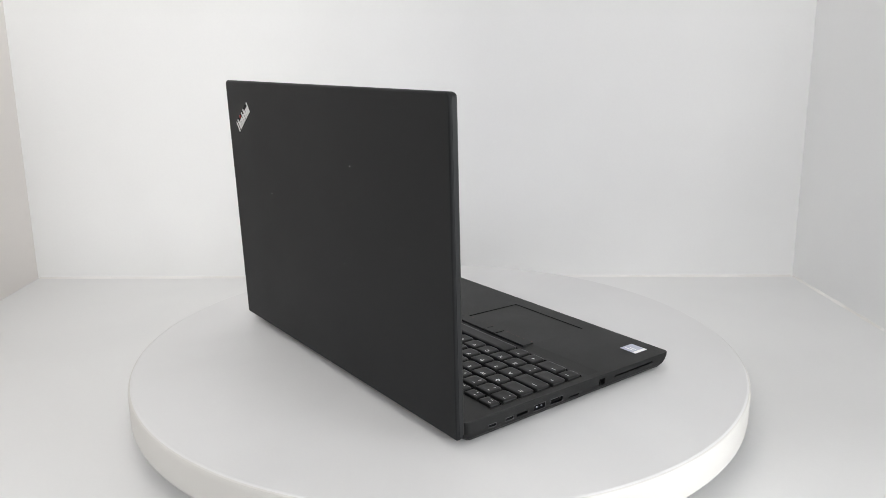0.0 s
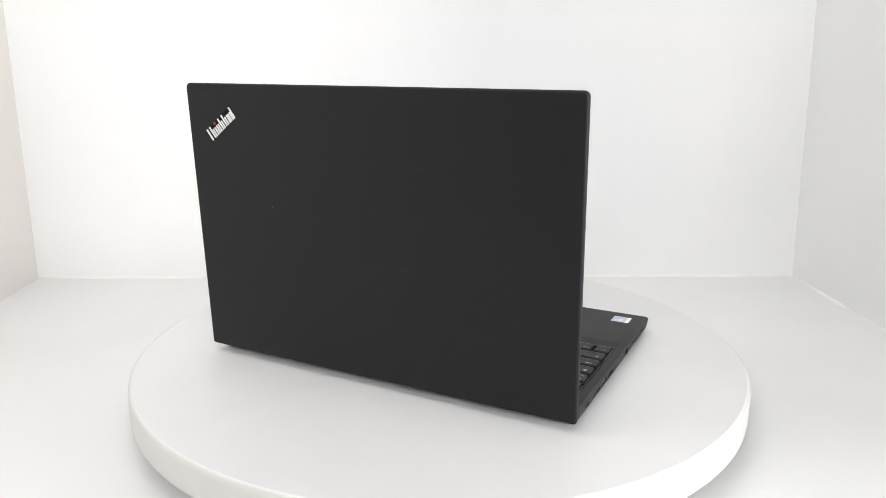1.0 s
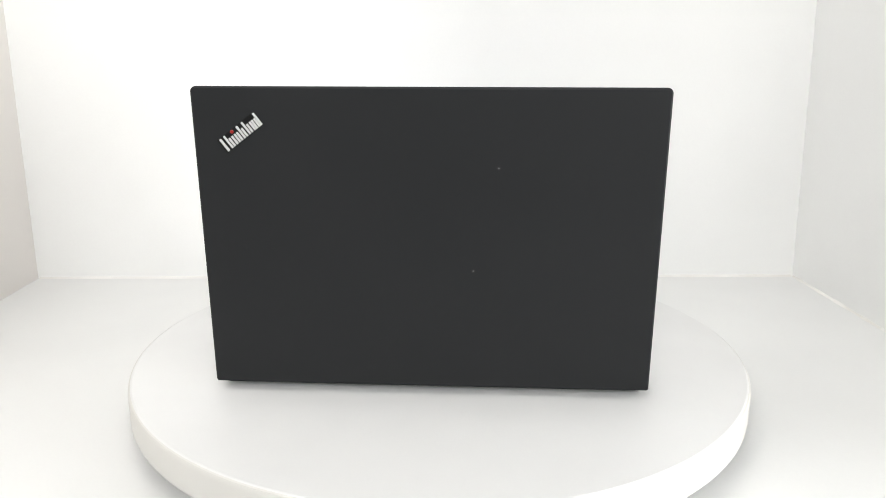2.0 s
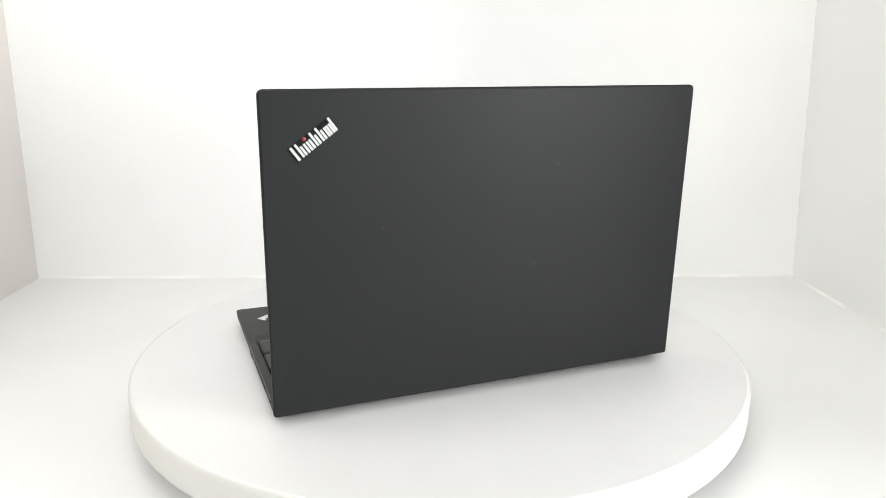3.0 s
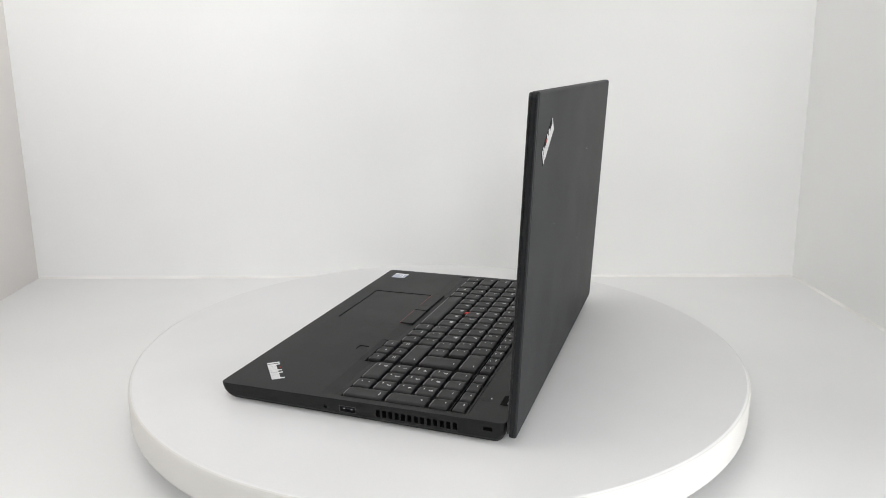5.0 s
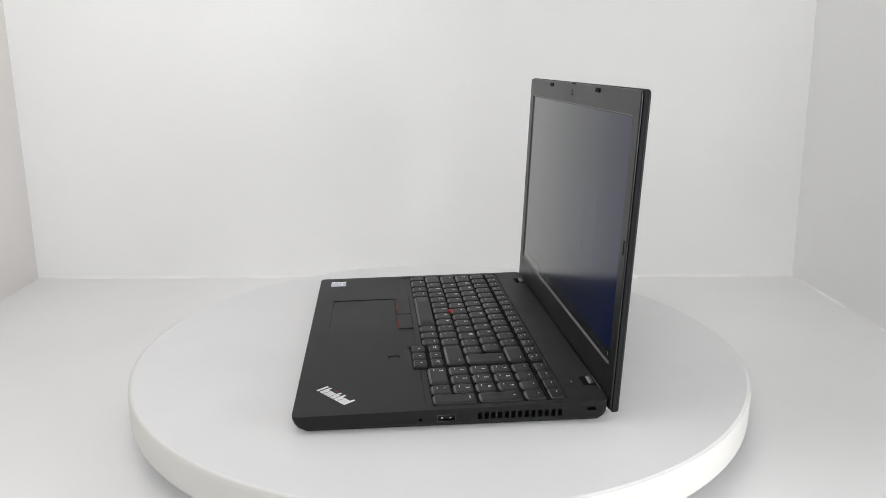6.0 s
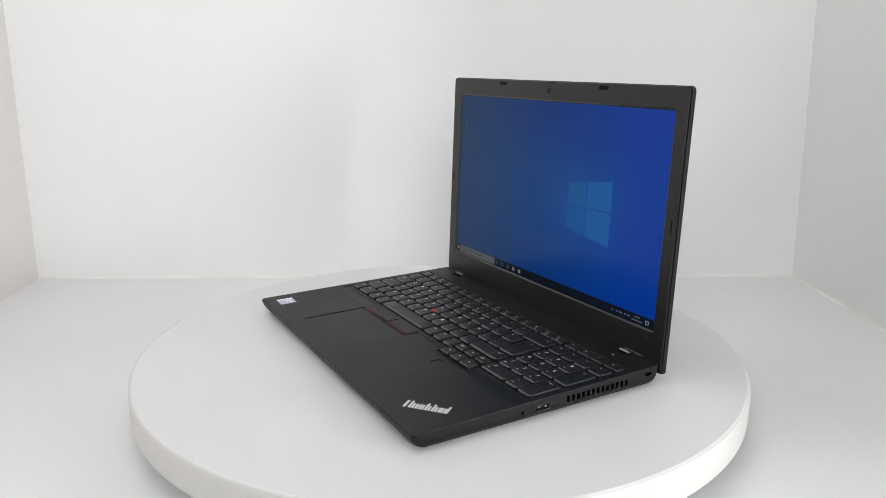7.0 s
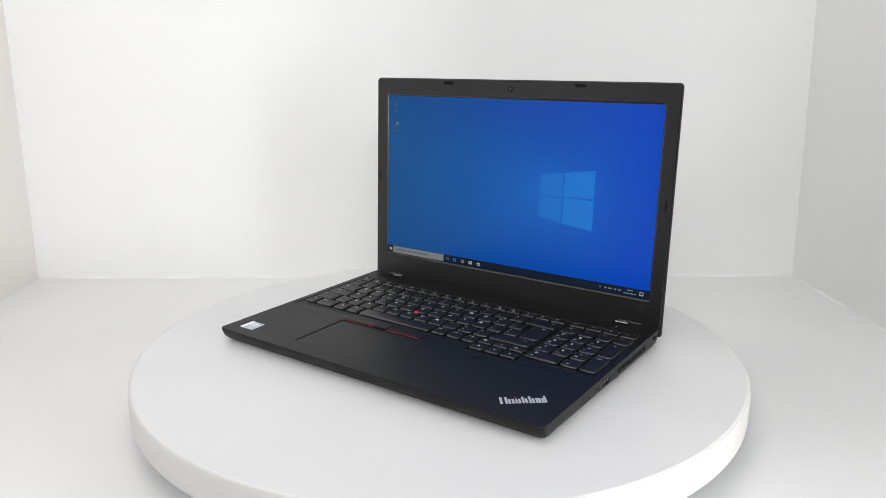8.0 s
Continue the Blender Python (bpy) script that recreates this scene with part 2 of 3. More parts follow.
# ---- the laptop ----
def deck(y):
    return 0.015 + 0.015 * (y + 0.127)


def on_deck(bm):
    for v in bm.verts:
        v.co.z += deck(v.co.y)
    return bm


KB = (-0.1805, 0.1805, -0.0215, 0.0935)


def notched(x0, x1, y0, y1, nx0, nx1, ny):
    return [(x0, y0), (nx0, y0), (nx0, ny), (nx1, ny), (nx1, y0), (x1, y0), (x1, y1), (x0, y1)]


def port_list():
    """side (+1 the one with the vent), y0, y1, height of the middle, height, kind"""
    out = [(1, -0.0278, -0.0252, 0.0082, 0.0026, "hole"), (1, -0.0135, 0.0010, 0.0090, 0.0056, "usb"),
           (1, 0.1078, 0.1150, 0.0122, 0.0032, "lock"),
           (-1, 0.0928, 0.1017, 0.0090, 0.0030, "usbc"), (-1, 0.0745, 0.0835, 0.0090, 0.0030, "usbc"),
           (-1, 0.0592, 0.0712, 0.0090, 0.0024, "dock"), (-1, 0.0390, 0.0525, 0.0095, 0.0056, "usb"),
           (-1, 0.0185, 0.0338, 0.0092, 0.0052, "hdmi"), (-1, -0.0015, 0.0105, 0.0068, 0.0016, "card"),
           (-1, -0.0352, -0.0275, 0.0098, 0.0066, "jack"), (-1, -0.1020, -0.0480, 0.0105, 0.0016, "card")]
    for i in range(13):
        y = 0.0189 + i * 0.0054
        out.append((1, y, y + 0.0034, 0.0098, 0.0060, "vent"))
    return out


def base_mesh():
    bm = bmesh.new()
    rings = []
    for z, dz, xh, y0, y1, r in ((0.0012, 0, 0.1836, -0.1170, 0.1190, 0.004), (0.0016, 0, 0.1848, -0.1190, 0.1205, 0.005),
                                 (0.0046, 0, 0.1868, -0.1228, 0.1228, 0.005), (0.0082, 0, 0.1877, -0.1252, 0.1245, 0.005),
                                 (-0.0030, 1, 0.1880, -0.1267, 0.1252, 0.005), (-0.0004, 1, 0.1881, -0.1270, 0.1255, 0.005),
                                 (-0.0001, 1, 0.1880, -0.1269, 0.1254, 0.005), (0.0, 1, 0.1877, -0.1266, 0.1251, 0.0047)):
        rings.append([(x, y, z + dz * deck(y)) for x, y in rounded(-xh, xh, y0, y1, r, 5)])
    vs = loft(bm, rings, cap=(True, False))
    a = notched(KB[0] - 0.0006, KB[1] + 0.0006, -0.0340, KB[3] + 0.0006, 0.0518, 0.1074, -0.0345)
    b = notched(KB[0], KB[1], KB[2], KB[3], 0.0526, 0.1066, -0.0290)
    ring_a = [(x, y, deck(y)) for x, y in a]
    ring_b = [(x, y, deck(y) - 0.0009) for x, y in b]
    ring_c = [(x, y, deck(y) - 0.0026) for x, y in b]
    hs = loft(bm, [ring_a, ring_b, ring_c], cap=(False, False))
    wells = []
    for x0, x1, y0, y1, r in ((-0.0976, 0.0037, -0.1078, -0.0374, 0.0022), (0.0733, 0.0837, -0.0492, -0.0383, 0.0020)):
        outline = rounded(x0, x1, y0, y1, r, 3)
        wells.append(loft(bm, [[(x, y, deck(y) - d) for x, y in outline] for d in (0.0, 0.0022)], cap=(False, True)))
    loop = lambda ring: [bm.edges.get((ring[i], ring[(i + 1) % len(ring)])) for i in range(len(ring))]
    bmesh.ops.triangle_fill(bm, use_beauty=True, use_dissolve=False, edges=loop(vs[-1]) + loop(hs[0]) + loop(wells[0][0]) + loop(wells[1][0]))
    bmesh.ops.triangle_fill(bm, use_beauty=True, use_dissolve=False, edges=loop(hs[2]))
    finish(bm)
    me = bpy.data.meshes.new("base")
    bm.to_mesh(me)
    bm.free()
    me.materials.append(BLACK)
    # ports and vent slots cut into the sides
    cut = bmesh.new()
    for side, y0, y1, z, h, kind in port_list():
        d = 0.008 if kind == "vent" else 0.005
        x0, x1 = (0.188 - d, 0.195) if side > 0 else (-0.195, -0.188 + d)
        one = bmesh.new()
        box(one, x0, x1, y0, y1, z - h / 2, z + h / 2)
        tmp = bpy.data.meshes.new("tmp")
        finish(one, False)
        one.to_mesh(tmp)
        one.free()
        cut.from_mesh(tmp)
        bpy.data.meshes.remove(tmp)
    cme = bpy.data.meshes.new("cutter")
    cut.to_mesh(cme)
    cut.free()
    cob, ob = new("cutter", cme), new("tmp_base", me)
    mod = ob.modifiers.new("cut", "BOOLEAN")
    mod.operation, mod.object, mod.solver = "DIFFERENCE", cob, "EXACT"
    bpy.context.view_layer.update()
    done = bpy.data.meshes.new_from_object(ob.evaluated_get(bpy.context.evaluated_depsgraph_get()))
    bpy.data.objects.remove(ob)
    bpy.data.objects.remove(cob)
    done.name = "base"
    for poly in done.polygons:
        poly.use_smooth = False
    return done


LETTERS = {}


def text_mesh(s, size):
    """Flat outline of a built-in font word, centred, as points and faces."""
    if (s, size) not in LETTERS:
        cu = bpy.data.curves.new("word", "FONT")
        cu.body, cu.size, cu.align_x, cu.align_y, cu.resolution_u, cu.offset = s, size, "CENTER", "CENTER", 2, size * 0.012
        ob = new("word", cu)
        bpy.context.view_layer.update()
        me = bpy.data.meshes.new_from_object(ob.evaluated_get(bpy.context.evaluated_depsgraph_get()))
        LETTERS[(s, size)] = ([tuple(v.co) for v in me.vertices], [tuple(p.vertices) for p in me.polygons])
        bpy.data.objects.remove(ob)
        bpy.data.meshes.remove(me)
    return LETTERS[(s, size)]


ARROWS = {"right": 0, "up": 90, "left": 180, "down": 270}


def key(x0, x1, y0, y1, legends, keyboard, label="", half=False):
    """legends: (text, '-' or an arrow, dx, dy, size) from the key's upper corner; '-' is a short bar."""
    bm = bmesh.new()
    low = 0.0015 if half else 0.0038
    rings = []
    for d, z in ((0.0, -0.0020), (0.0, 0.0003), (0.0004, 0.0009), (0.0010, 0.0012)):
        r = [max(low - d, 0.0005), max(low - d, 0.0005), max(0.0015 - d, 0.0004), max(0.0015 - d, 0.0004)]
        ring = []
        for x, y in rounded(x0 + d, x1 - d, y0 + d * (1 if half else 1.9), y1 - d, r, 3):
            ring.append((x, y, z))
        rings.append(ring)
    vs = loft(bm, rings, cap=(True, False))
    bm.normal_update()
    # front lips only: their highlight is put into this paler material
    for f in bm.faces:
        if f.calc_center_median().z > 0.0004 and f.normal.y < -0.25:
            f.material_index = 2
    # shallow dish in the top
    inner = [bm.verts.new((v.co.x * 0.6 + (x0 + x1) * 0.2, v.co.y * 0.6 + (y0 + y1) * 0.2, 0.0010)) for v in vs[-1]]
    for i in range(len(inner)):
        j = (i + 1) % len(inner)
        bm.faces.new((vs[-1][i], vs[-1][j], inner[j], inner[i]))
    bm.faces.new(inner)
    finish(bm)
    for s, dx, dy, size in legends:
        cx, cy = x0 + dx, y1 - dy
        if s in ARROWS:
            turn = radians(ARROWS[s])
            ps = [(size * math.cos(turn + a), size * math.sin(turn + a), 0) for a in (0, 2.3, -2.3)]
            fs = [(0, 1, 2)]
        elif s == "-":
            ps, fs = [(-size / 2, -0.0003, 0), (size / 2, -0.0003, 0), (size / 2, 0.0003, 0), (-size / 2, 0.0003, 0)], [(0, 1, 2, 3)]
        else:
            ps, fs = text_mesh(s, size)
        v = [bm.verts.new((p[0] + cx, p[1] + cy, 0.00124)) for p in ps]
        for f in fs:
            face = bm.faces.new([v[i] for i in f])
            face.material_index = 1
    on_deck(bm)
    me = bpy.data.meshes.new("key")
    bm.to_mesh(me)
    bm.free()
    me.materials.append(KEYMAT)
    me.materials.append(LEGEND)
    me.materials.append(KEYEDGE)
    ob = new("key", me)
    ob.parent = keyboard
    if label:
        tagged(ob, label)
    return ob


def build_keyboard(laptop):
    bm = bmesh.new()
    slab(bm, KB[0] + 0.0003, KB[1] - 0.0003, KB[2] + 0.0003, KB[3] - 0.0003, -0.0032, -0.0019, 0.0008, 0.0002)
    # thin rib between the function row and the number row
    slab(bm, KB[0] + 0.0015, KB[1] - 0.0015, 0.0777, 0.0786, -0.0024, -0.0002, 0.0003, 0.0002)
    kb = part("keyboard", on_deck(bm), RUBBER, laptop, "black keyboard tray with island keys")
    bm = bmesh.new()
    for x0, x1, y0, y1 in ((-0.1802, 0.0522, -0.0212, -0.0163), (0.1070, 0.1802, -0.0212, -0.0163), (-0.1802, -0.1781, -0.0163, 0.0932),
                           (-0.1781, 0.1802, 0.0911, 0.0932), (0.1799, 0.1803, -0.0163, 0.0911)):
        slab(bm, x0, x1, y0, y1, -0.0024, -0.0007, 0.0003, 0.0001, 2)
    part("keyboard_frame", on_deck(bm), BLACK, kb, "thin black frame round the keys")
    U, X0, W, H = 0.0188, -0.1776, 0.0167, 0.0165
    rows = [-0.0155, 0.0033, 0.0221, 0.0409, 0.0597]
    main = lambda s: [(s, 0.0052, 0.0048, 0.0052)]
    # number row
    tops = ["-", "1", "2", "3", "4", "5", "6", "7", "8", "9", "0", "-", "-"]
    for i, s in enumerate(tops):
        lg = [("-", 0.0045, 0.0042, 0.002), ("-", 0.0045, 0.0108, 0.0016)] if s == "-" else [(s, 0.0045, 0.0108, 0.0036), ("-", 0.0045, 0.0042, 0.0016)]
        key(X0 + i * U, X0 + i * U + W, rows[4], rows[4] + H, lg, kb)
    key(X0 + 13 * U, X0 + 15 * U - 0.0023, rows[4], rows[4] + H, [("-", 0.027, 0.0045, 0.003)], kb)
    # letter rows
    key(X0, X0 + 1.5 * U - 0.0023, rows[3], rows[3] + H, [("-", 0.006, 0.0045, 0.004), ("-", 0.006, 0.0065, 0.004)], kb)
    for i, s in enumerate("QWERTYUIOP"):
        key(X0 + (1.5 + i) * U, X0 + (1.5 + i) * U + W, rows[3], rows[3] + H, main(s), kb)
    for i in range(2):
        key(X0 + (11.5 + i) * U, X0 + (11.5 + i) * U + W, rows[3], rows[3] + H, [("-", 0.0045, 0.0042, 0.002), ("-", 0.0045, 0.0108, 0.0016)], kb)
    key(X0, X0 + 1.75 * U - 0.0023, rows[2], rows[2] + H, [("-", 0.008, 0.0045, 0.006)], kb)
    for i, s in enumerate("ASDFGHJKLÑ"):
        key(X0 + (1.75 + i) * U, X0 + (1.75 + i) * U + W, rows[2], rows[2] + H, main(s), kb)
    for i in range(2):
        x = X0 + (11.75 + i) * U
        key(x, x + W, rows[2], rows[2] + H, [("-", 0.0045, 0.0042, 0.002), ("-", 0.0045, 0.0108, 0.002)], kb)
    # tall return key
    key(X0 + 13.75 * U, X0 + 15 * U - 0.0023, rows[2], rows[3] + H, [("-", 0.012, 0.0045, 0.003)], kb, "tall return key")
    key(X0, X0 + 1.5 * U - 0.0023, rows[1], rows[1] + H, [("-", 0.006, 0.0045, 0.003)], kb)
    key(X0 + 1.5 * U, X0 + 1.5 * U + W, rows[1], rows[1] + H, [("-", 0.0045, 0.0042, 0.0018), ("-", 0.0045, 0.0108, 0.0018)], kb)
    for i, s in enumerate(["Z", "X", "C", "V", "B", "N", "M", "-", "-", "-"]):
        x = X0 + (2.5 + i) * U
        key(x, x + W, rows[1], rows[1] + H, main(s) if s != "-" else [("-", 0.0045, 0.0042, 0.0016), ("-", 0.0045, 0.0108, 0.0016)], kb)
    key(X0 + 12.5 * U, X0 + 15 * U - 0.0023, rows[1], rows[1] + H, [("-", 0.036, 0.0045, 0.003)], kb)
    # bottom row
    for x0, x1, s in ((-0.1775, -0.1640, 0.004), (-0.1612, -0.1372, 0.005), (-0.1344, -0.1180, 0.0), (-0.1152, -0.0994, 0.004),
                      (0.0004, 0.0164, 0.005), (0.0192, 0.0346, 0.005), (0.0374, 0.0515, 0.004)):
        key(x0, x1, rows[0], rows[0] + H, [("-", 0.0055, 0.0045, s)] if s else [("-", 0.0070, 0.0062, 0.0024), ("-", 0.0070, 0.0070, 0.0024),
                                                                              ("-", 0.0070, 0.0078, 0.0024)], kb)
    key(-0.0966, -0.0024, rows[0], rows[0] + H, [], kb, "long space bar")
    for i in range(3):
        x = 0.0542 + i * 0.0172
        key(x, x + 0.0150, -0.0010 - 0.0108 + 0.0012, -0.0008 + 0.0010, [("up", 0.0075, 0.0048, 0.0013)] if i == 1 else [("-", 0.0060, 0.0038, 0.0050), ("-", 0.0060, 0.0056, 0.0036)], kb, half=True)
        key(x, x + 0.0150, -0.0268, -0.0142, [(("left", "down", "right")[i], 0.0075, 0.0055, 0.0013)], kb, half=True)
    # number pad
    PX, PU = 0.1080, 0.0184
    for r, words in ((1, "123"), (2, "456"), (3, "789")):
        for i, s in enumerate(words):
            key(PX + i * PU, PX + i * PU + W, rows[r], rows[r] + H, [(s, 0.0075, 0.0048, 0.0050), ("-", 0.0050, 0.0112, 0.0030)], kb)
    for i in range(4):
        key(PX + i * PU, PX + i * PU + W, rows[4], rows[4] + H, [("-", 0.0065, 0.0046, 0.0024)], kb)
    key(PX, PX + 2 * PU - 0.0023, rows[0], rows[0] + H, [("0", 0.0075, 0.0048, 0.0050), ("-", 0.0060, 0.0112, 0.0034)], kb)
    key(PX + 2 * PU, PX + 2 * PU + W, rows[0], rows[0] + H, [("-", 0.0060, 0.0048, 0.0012), ("-", 0.0060, 0.0112, 0.0034)], kb)
    key(PX + 3 * PU, PX + 3 * PU + W, rows[2], rows[3] + H, [("+", 0.0075, 0.0060, 0.0046)], kb, "tall plus key")
    key(PX + 3 * PU, PX + 3 * PU + W, rows[0], rows[1] + H, [("-", 0.0075, 0.0050, 0.0050)], kb, "tall number pad return key")
    # function row
    fu = 15 * U / 16
    for i in range(16):
        key(X0 + i * fu, X0 + i * fu + fu - 0.0022, 0.0799, 0.0905, [("-", 0.0050, 0.0034, 0.0034), ("-", 0.0070, 0.0078, 0.0026)], kb, half=True)
    for i in range(4):
        key(PX + i * PU, PX + i * PU + W, 0.0799, 0.0905, [("-", 0.0060, 0.0036, 0.0028)], kb, half=True)
    # pointing stick between G, H and B
    bm = bmesh.new()
    lathe(bm, [(0.0022, 0.0), (0.0022, 0.0022), (0.0028, 0.0026), (0.0029, 0.0034), (0.0024, 0.0040), (0.0013, 0.0043)], 20)
    moved(bm, Matrix.Translation((-0.0455, 0.0222, -0.0026)))
    part("pointing_stick", on_deck(bm), RED, kb, "red rubber pointing stick")


# strokes of a plain badge: start, width, bottom and top as shares of its height
BADGE = ((0.03, 0.050, 0.0, 1.0), (0.14, 0.044, 0.0, 1.0), (0.205, 0.044, 0.0, 0.68), (0.280, 0.044, 0.0, 0.68),
         (0.350, 0.044, 0.0, 0.68), (0.415, 0.044, 0.0, 0.68), (0.490, 0.044, 0.0, 1.0), (0.555, 0.044, 0.0, 0.68), (0.635, 0.044, 0.0, 1.0),
         (0.700, 0.044, 0.0, 0.68), (0.775, 0.044, 0.0, 0.68), (0.830, 0.044, 0.0, 0.68), (0.895, 0.044, 0.0, 0.68), (0.950, 0.044, 0.0, 1.0))


def badge(length, height, depth, place, make, parent):
    """Separate raised bars in a row; make() turns a bmesh into a part of parent."""
    for s, w, b, t in BADGE:
        bm = bmesh.new()
        slab(bm, s * length - length / 2, (s + w * 1.12) * length - length / 2, b * height - height / 2, t * height - height / 2, 0, depth,
             0.0002, depth * 0.3, 2)
        make("badge_bar", moved(bm, place), SILVER, parent)


def build_base(laptop):
    base = new("base", base_mesh())
    base.parent = laptop
    tagged(base, "black wedge base with ports and vent slots")
    # touchpad in its well
    bm = bmesh.new()
    slab(bm, -0.0972, 0.0033, -0.1074, -0.0380, -0.0021, -0.0006, 0.0019, 0.0001, 4)
    part("touchpad", on_deck(bm), PADMAT, base, "smooth black touchpad")
    # buttons over the touchpad
    for x0, x1 in ((-0.0974, -0.0562), (-0.0556, -0.0398), (-0.0392, 0.0029)):
        bm = bmesh.new()
        mid = x0 > -0.056 and x1 < -0.03
        slab(bm, x0, x1, -0.0362, -0.0222, -0.002, 0.0010 if not mid else 0.0013, 0.0008, 0.0004, 3)
        part("click_button", on_deck(bm), BLACK, base)
    for x0, x1 in ((-0.0955, -0.0565), (-0.0388, 0.0020)):
        bm = bmesh.new()
        slab(bm, x0, x1, -0.0372, -0.0363, -0.0004, 0.0004, 0.0003, 0.0002, 2)
        part("red_stripe", on_deck(bm), REDLINE, base, "thin red stripe on a click button")
    # fingerprint reader
    bm = bmesh.new()
    slab(bm, 0.0737, 0.0833, -0.0488, -0.0387, -0.0021, -0.0006, 0.0017, 0.0001, 3)
    part("fingerprint_reader", on_deck(bm), BLACK, base, "small square fingerprint reader")
    # sticker
    bm = bmesh.new()
    slab(bm, -0.1730, -0.1545, -0.1135, -0.0955, 0.0, 0.00015, 0.0005, 0.00005, 2)
    sticker = part("sticker", on_deck(bm), STICKER, base, "pale blue-grey rectangular sticker")
    for x0, x1, y0, y1 in ((-0.1728, -0.1690, -0.1133, -0.0957), (-0.1670, -0.1575, -0.1012, -0.0996), (-0.1670, -0.1600, -0.1045, -0.1033)):
        bm = bmesh.new()
        slab(bm, x0, x1, y0, y1, 0.0001, 0.0002, 0.0003, 0.00003, 2)
        part("sticker_print", on_deck(bm), LEGEND, sticker, "white print as a plain bar")
    # badge on the palm rest
    palm = Matrix.Translation((0.1517, -0.0947, deck(-0.0947))) @ pose(0, 0, 0, 0.86) @ pose(0, 0, 0, 0, 0, 38.5)
    badge(0.0395, 0.0112, 0.0004, palm, part, base)
    bm = bmesh.new()
    lathe(bm, [(0.0006, 0.0), (0.0006, 0.0003), (0.0004, 0.0004)], 12)
    moved(bm, Matrix.Translation((0.1517, -0.0947, 0)) @ pose(0, 0, 0, 0, 0, 38.5) @ Matrix.Translation((-0.0052, 0.0048, 0)))
    part("badge_dot", on_deck(bm), RED, base)
    # power button with its small light
    bm = bmesh.new()
    lathe(bm, [(0.0050, -0.001), (0.0050, 0.0001), (0.0046, 0.0002)], 28)
    moved(bm, Matrix.Translation((0.1500, 0.1005, 0)))
    part("power_button", on_deck(bm), BLACK, base, "round black power button")
    bm = bmesh.new()
    slab(bm, 0.1494, 0.1506, 0.1038, 0.1046, 0, 0.0006, 0.0003, 0.0001, 2)
    part("power_light", on_deck(bm), LED_WHITE, base, "tiny white light")
    # hinges
    for x in (-0.1495, 0.1495):
        bm = bmesh.new()
        slab(bm, x - 0.0085, x + 0.0085, 0.1130, 0.1252, -0.002, 0.0004, 0.001, 0.0003, 3)
        part("hinge_cover", on_deck(bm), DARK, base)
        bm = bmesh.new()
        n, L = 14, 0.0068
        loft(bm, [[(x + sx, 0.1205 + 0.0030 * math.cos(2 * math.pi * i / n), -0.0014 + 0.0030 * math.sin(2 * math.pi * i / n)) for i in range(n)]
                  for sx in (-L, L)])
        part("hinge", on_deck(bm), CHROME, base, "short bright metal hinge barrel")
        bm = bmesh.new()
        side = 1 if x > 0 else -1
        xa, xb = sorted((x - side * 0.006, x + side * 0.0185))
        slab(bm, xa, xb, 0.1240, 0.1247, 0.0, 0.0013, 0.0003, 0.0002, 2)
        part("hinge_lip", on_deck(bm), LIPMAT, base, "thin pale grey strip beside the hinge")
    # rubber feet
    for x in (-0.150, 0.150):
        for y in (-0.092, 0.098):
            bm = bmesh.new()
            slab(bm, x - 0.016, x + 0.016, y - 0.004, y + 0.004, -0.0009, 0.0036, 0.003, 0.0004, 3)
            part("rubber_foot", bm, RUBBER, base)
    # port tongues and rims
    for side, y0, y1, z, h, kind in port_list():
        x = 0.188 * side
        if kind in ("usb", "usbc", "hdmi"):
            bm = bmesh.new()
            t = 0.0004
            xa, xb = sorted((x - side * 0.0046, x - side * 0.0001))
            for a in ((y0, y1, z + h / 2 - t, z + h / 2 - 0.00005), (y0, y1, z - h / 2 + 0.00005, z - h / 2 + t),
                      (y0 + 0.00005, y0 + t, z - h / 2 + t, z + h / 2 - t), (y1 - t, y1 - 0.00005, z - h / 2 + t, z + h / 2 - t)):
                box(bm, xa, xb, *a)
            part("port_shell", bm, PORTMETAL, base, "", False)
            bm = bmesh.new()
            xa, xb = sorted((x - side * 0.0049, x - side * 0.0012))
            k = h * 0.14
            zc = z + (h * 0.12 if kind == "usb" else 0)
            box(bm, xa, xb, y0 + 0.0012, y1 - 0.0012, zc - k, zc + k)
            part("port_tongue", bm, PADMAT if kind == "usb" and side > 0 else DARK, base, "", False)
            if kind == "usb":
                # pale blocks paint the two glints on the port's contacts
                for yc in (y0 + 0.0040, y1 - 0.0040):
                    bm = bmesh.new()
                    xa, xb = sorted((x - side * 0.0014, x - side * 0.0007))
                    box(bm, xa, xb, yc - 0.0006, yc + 0.0006, zc - k - 0.0003, zc - k * 0.2)
                    part("port_pin", bm, STICKER, base, "small pale contact painted as a glint", False)
        elif kind == "jack":
            bm = bmesh.new()
            lathe(bm, [(0.0030, -0.0045), (0.0030, 0.0001), (0.0022, 0.0001), (0.0018, -0.004)], 20, (False, False))
            moved(bm, Matrix.Translation((x - side * 0.0002, (y0 + y1) / 2, z)) @ pose(0, 0, 0, 0, 90 * side, 0))
            part("audio_jack", bm, DARK, base)


LID_TILT = 2.1
LID_H, LID_X, LID_T = 0.2550, 0.1892, 0.0077


def lid_space():
    """x across, y up the lid, z out of its back"""
    return Matrix.Translation((-0.0006, 0.1337, 0.0083)) @ pose(0, 0, 0, -LID_TILT) @ pose(0, 0, 0, 90) @ Matrix.Diagonal((1, 1, -1, 1))


def lid_part(name, bm, mat, parent, label="", smooth=True):
    return part(name, moved(bm, lid_space()), mat, parent, label, smooth)


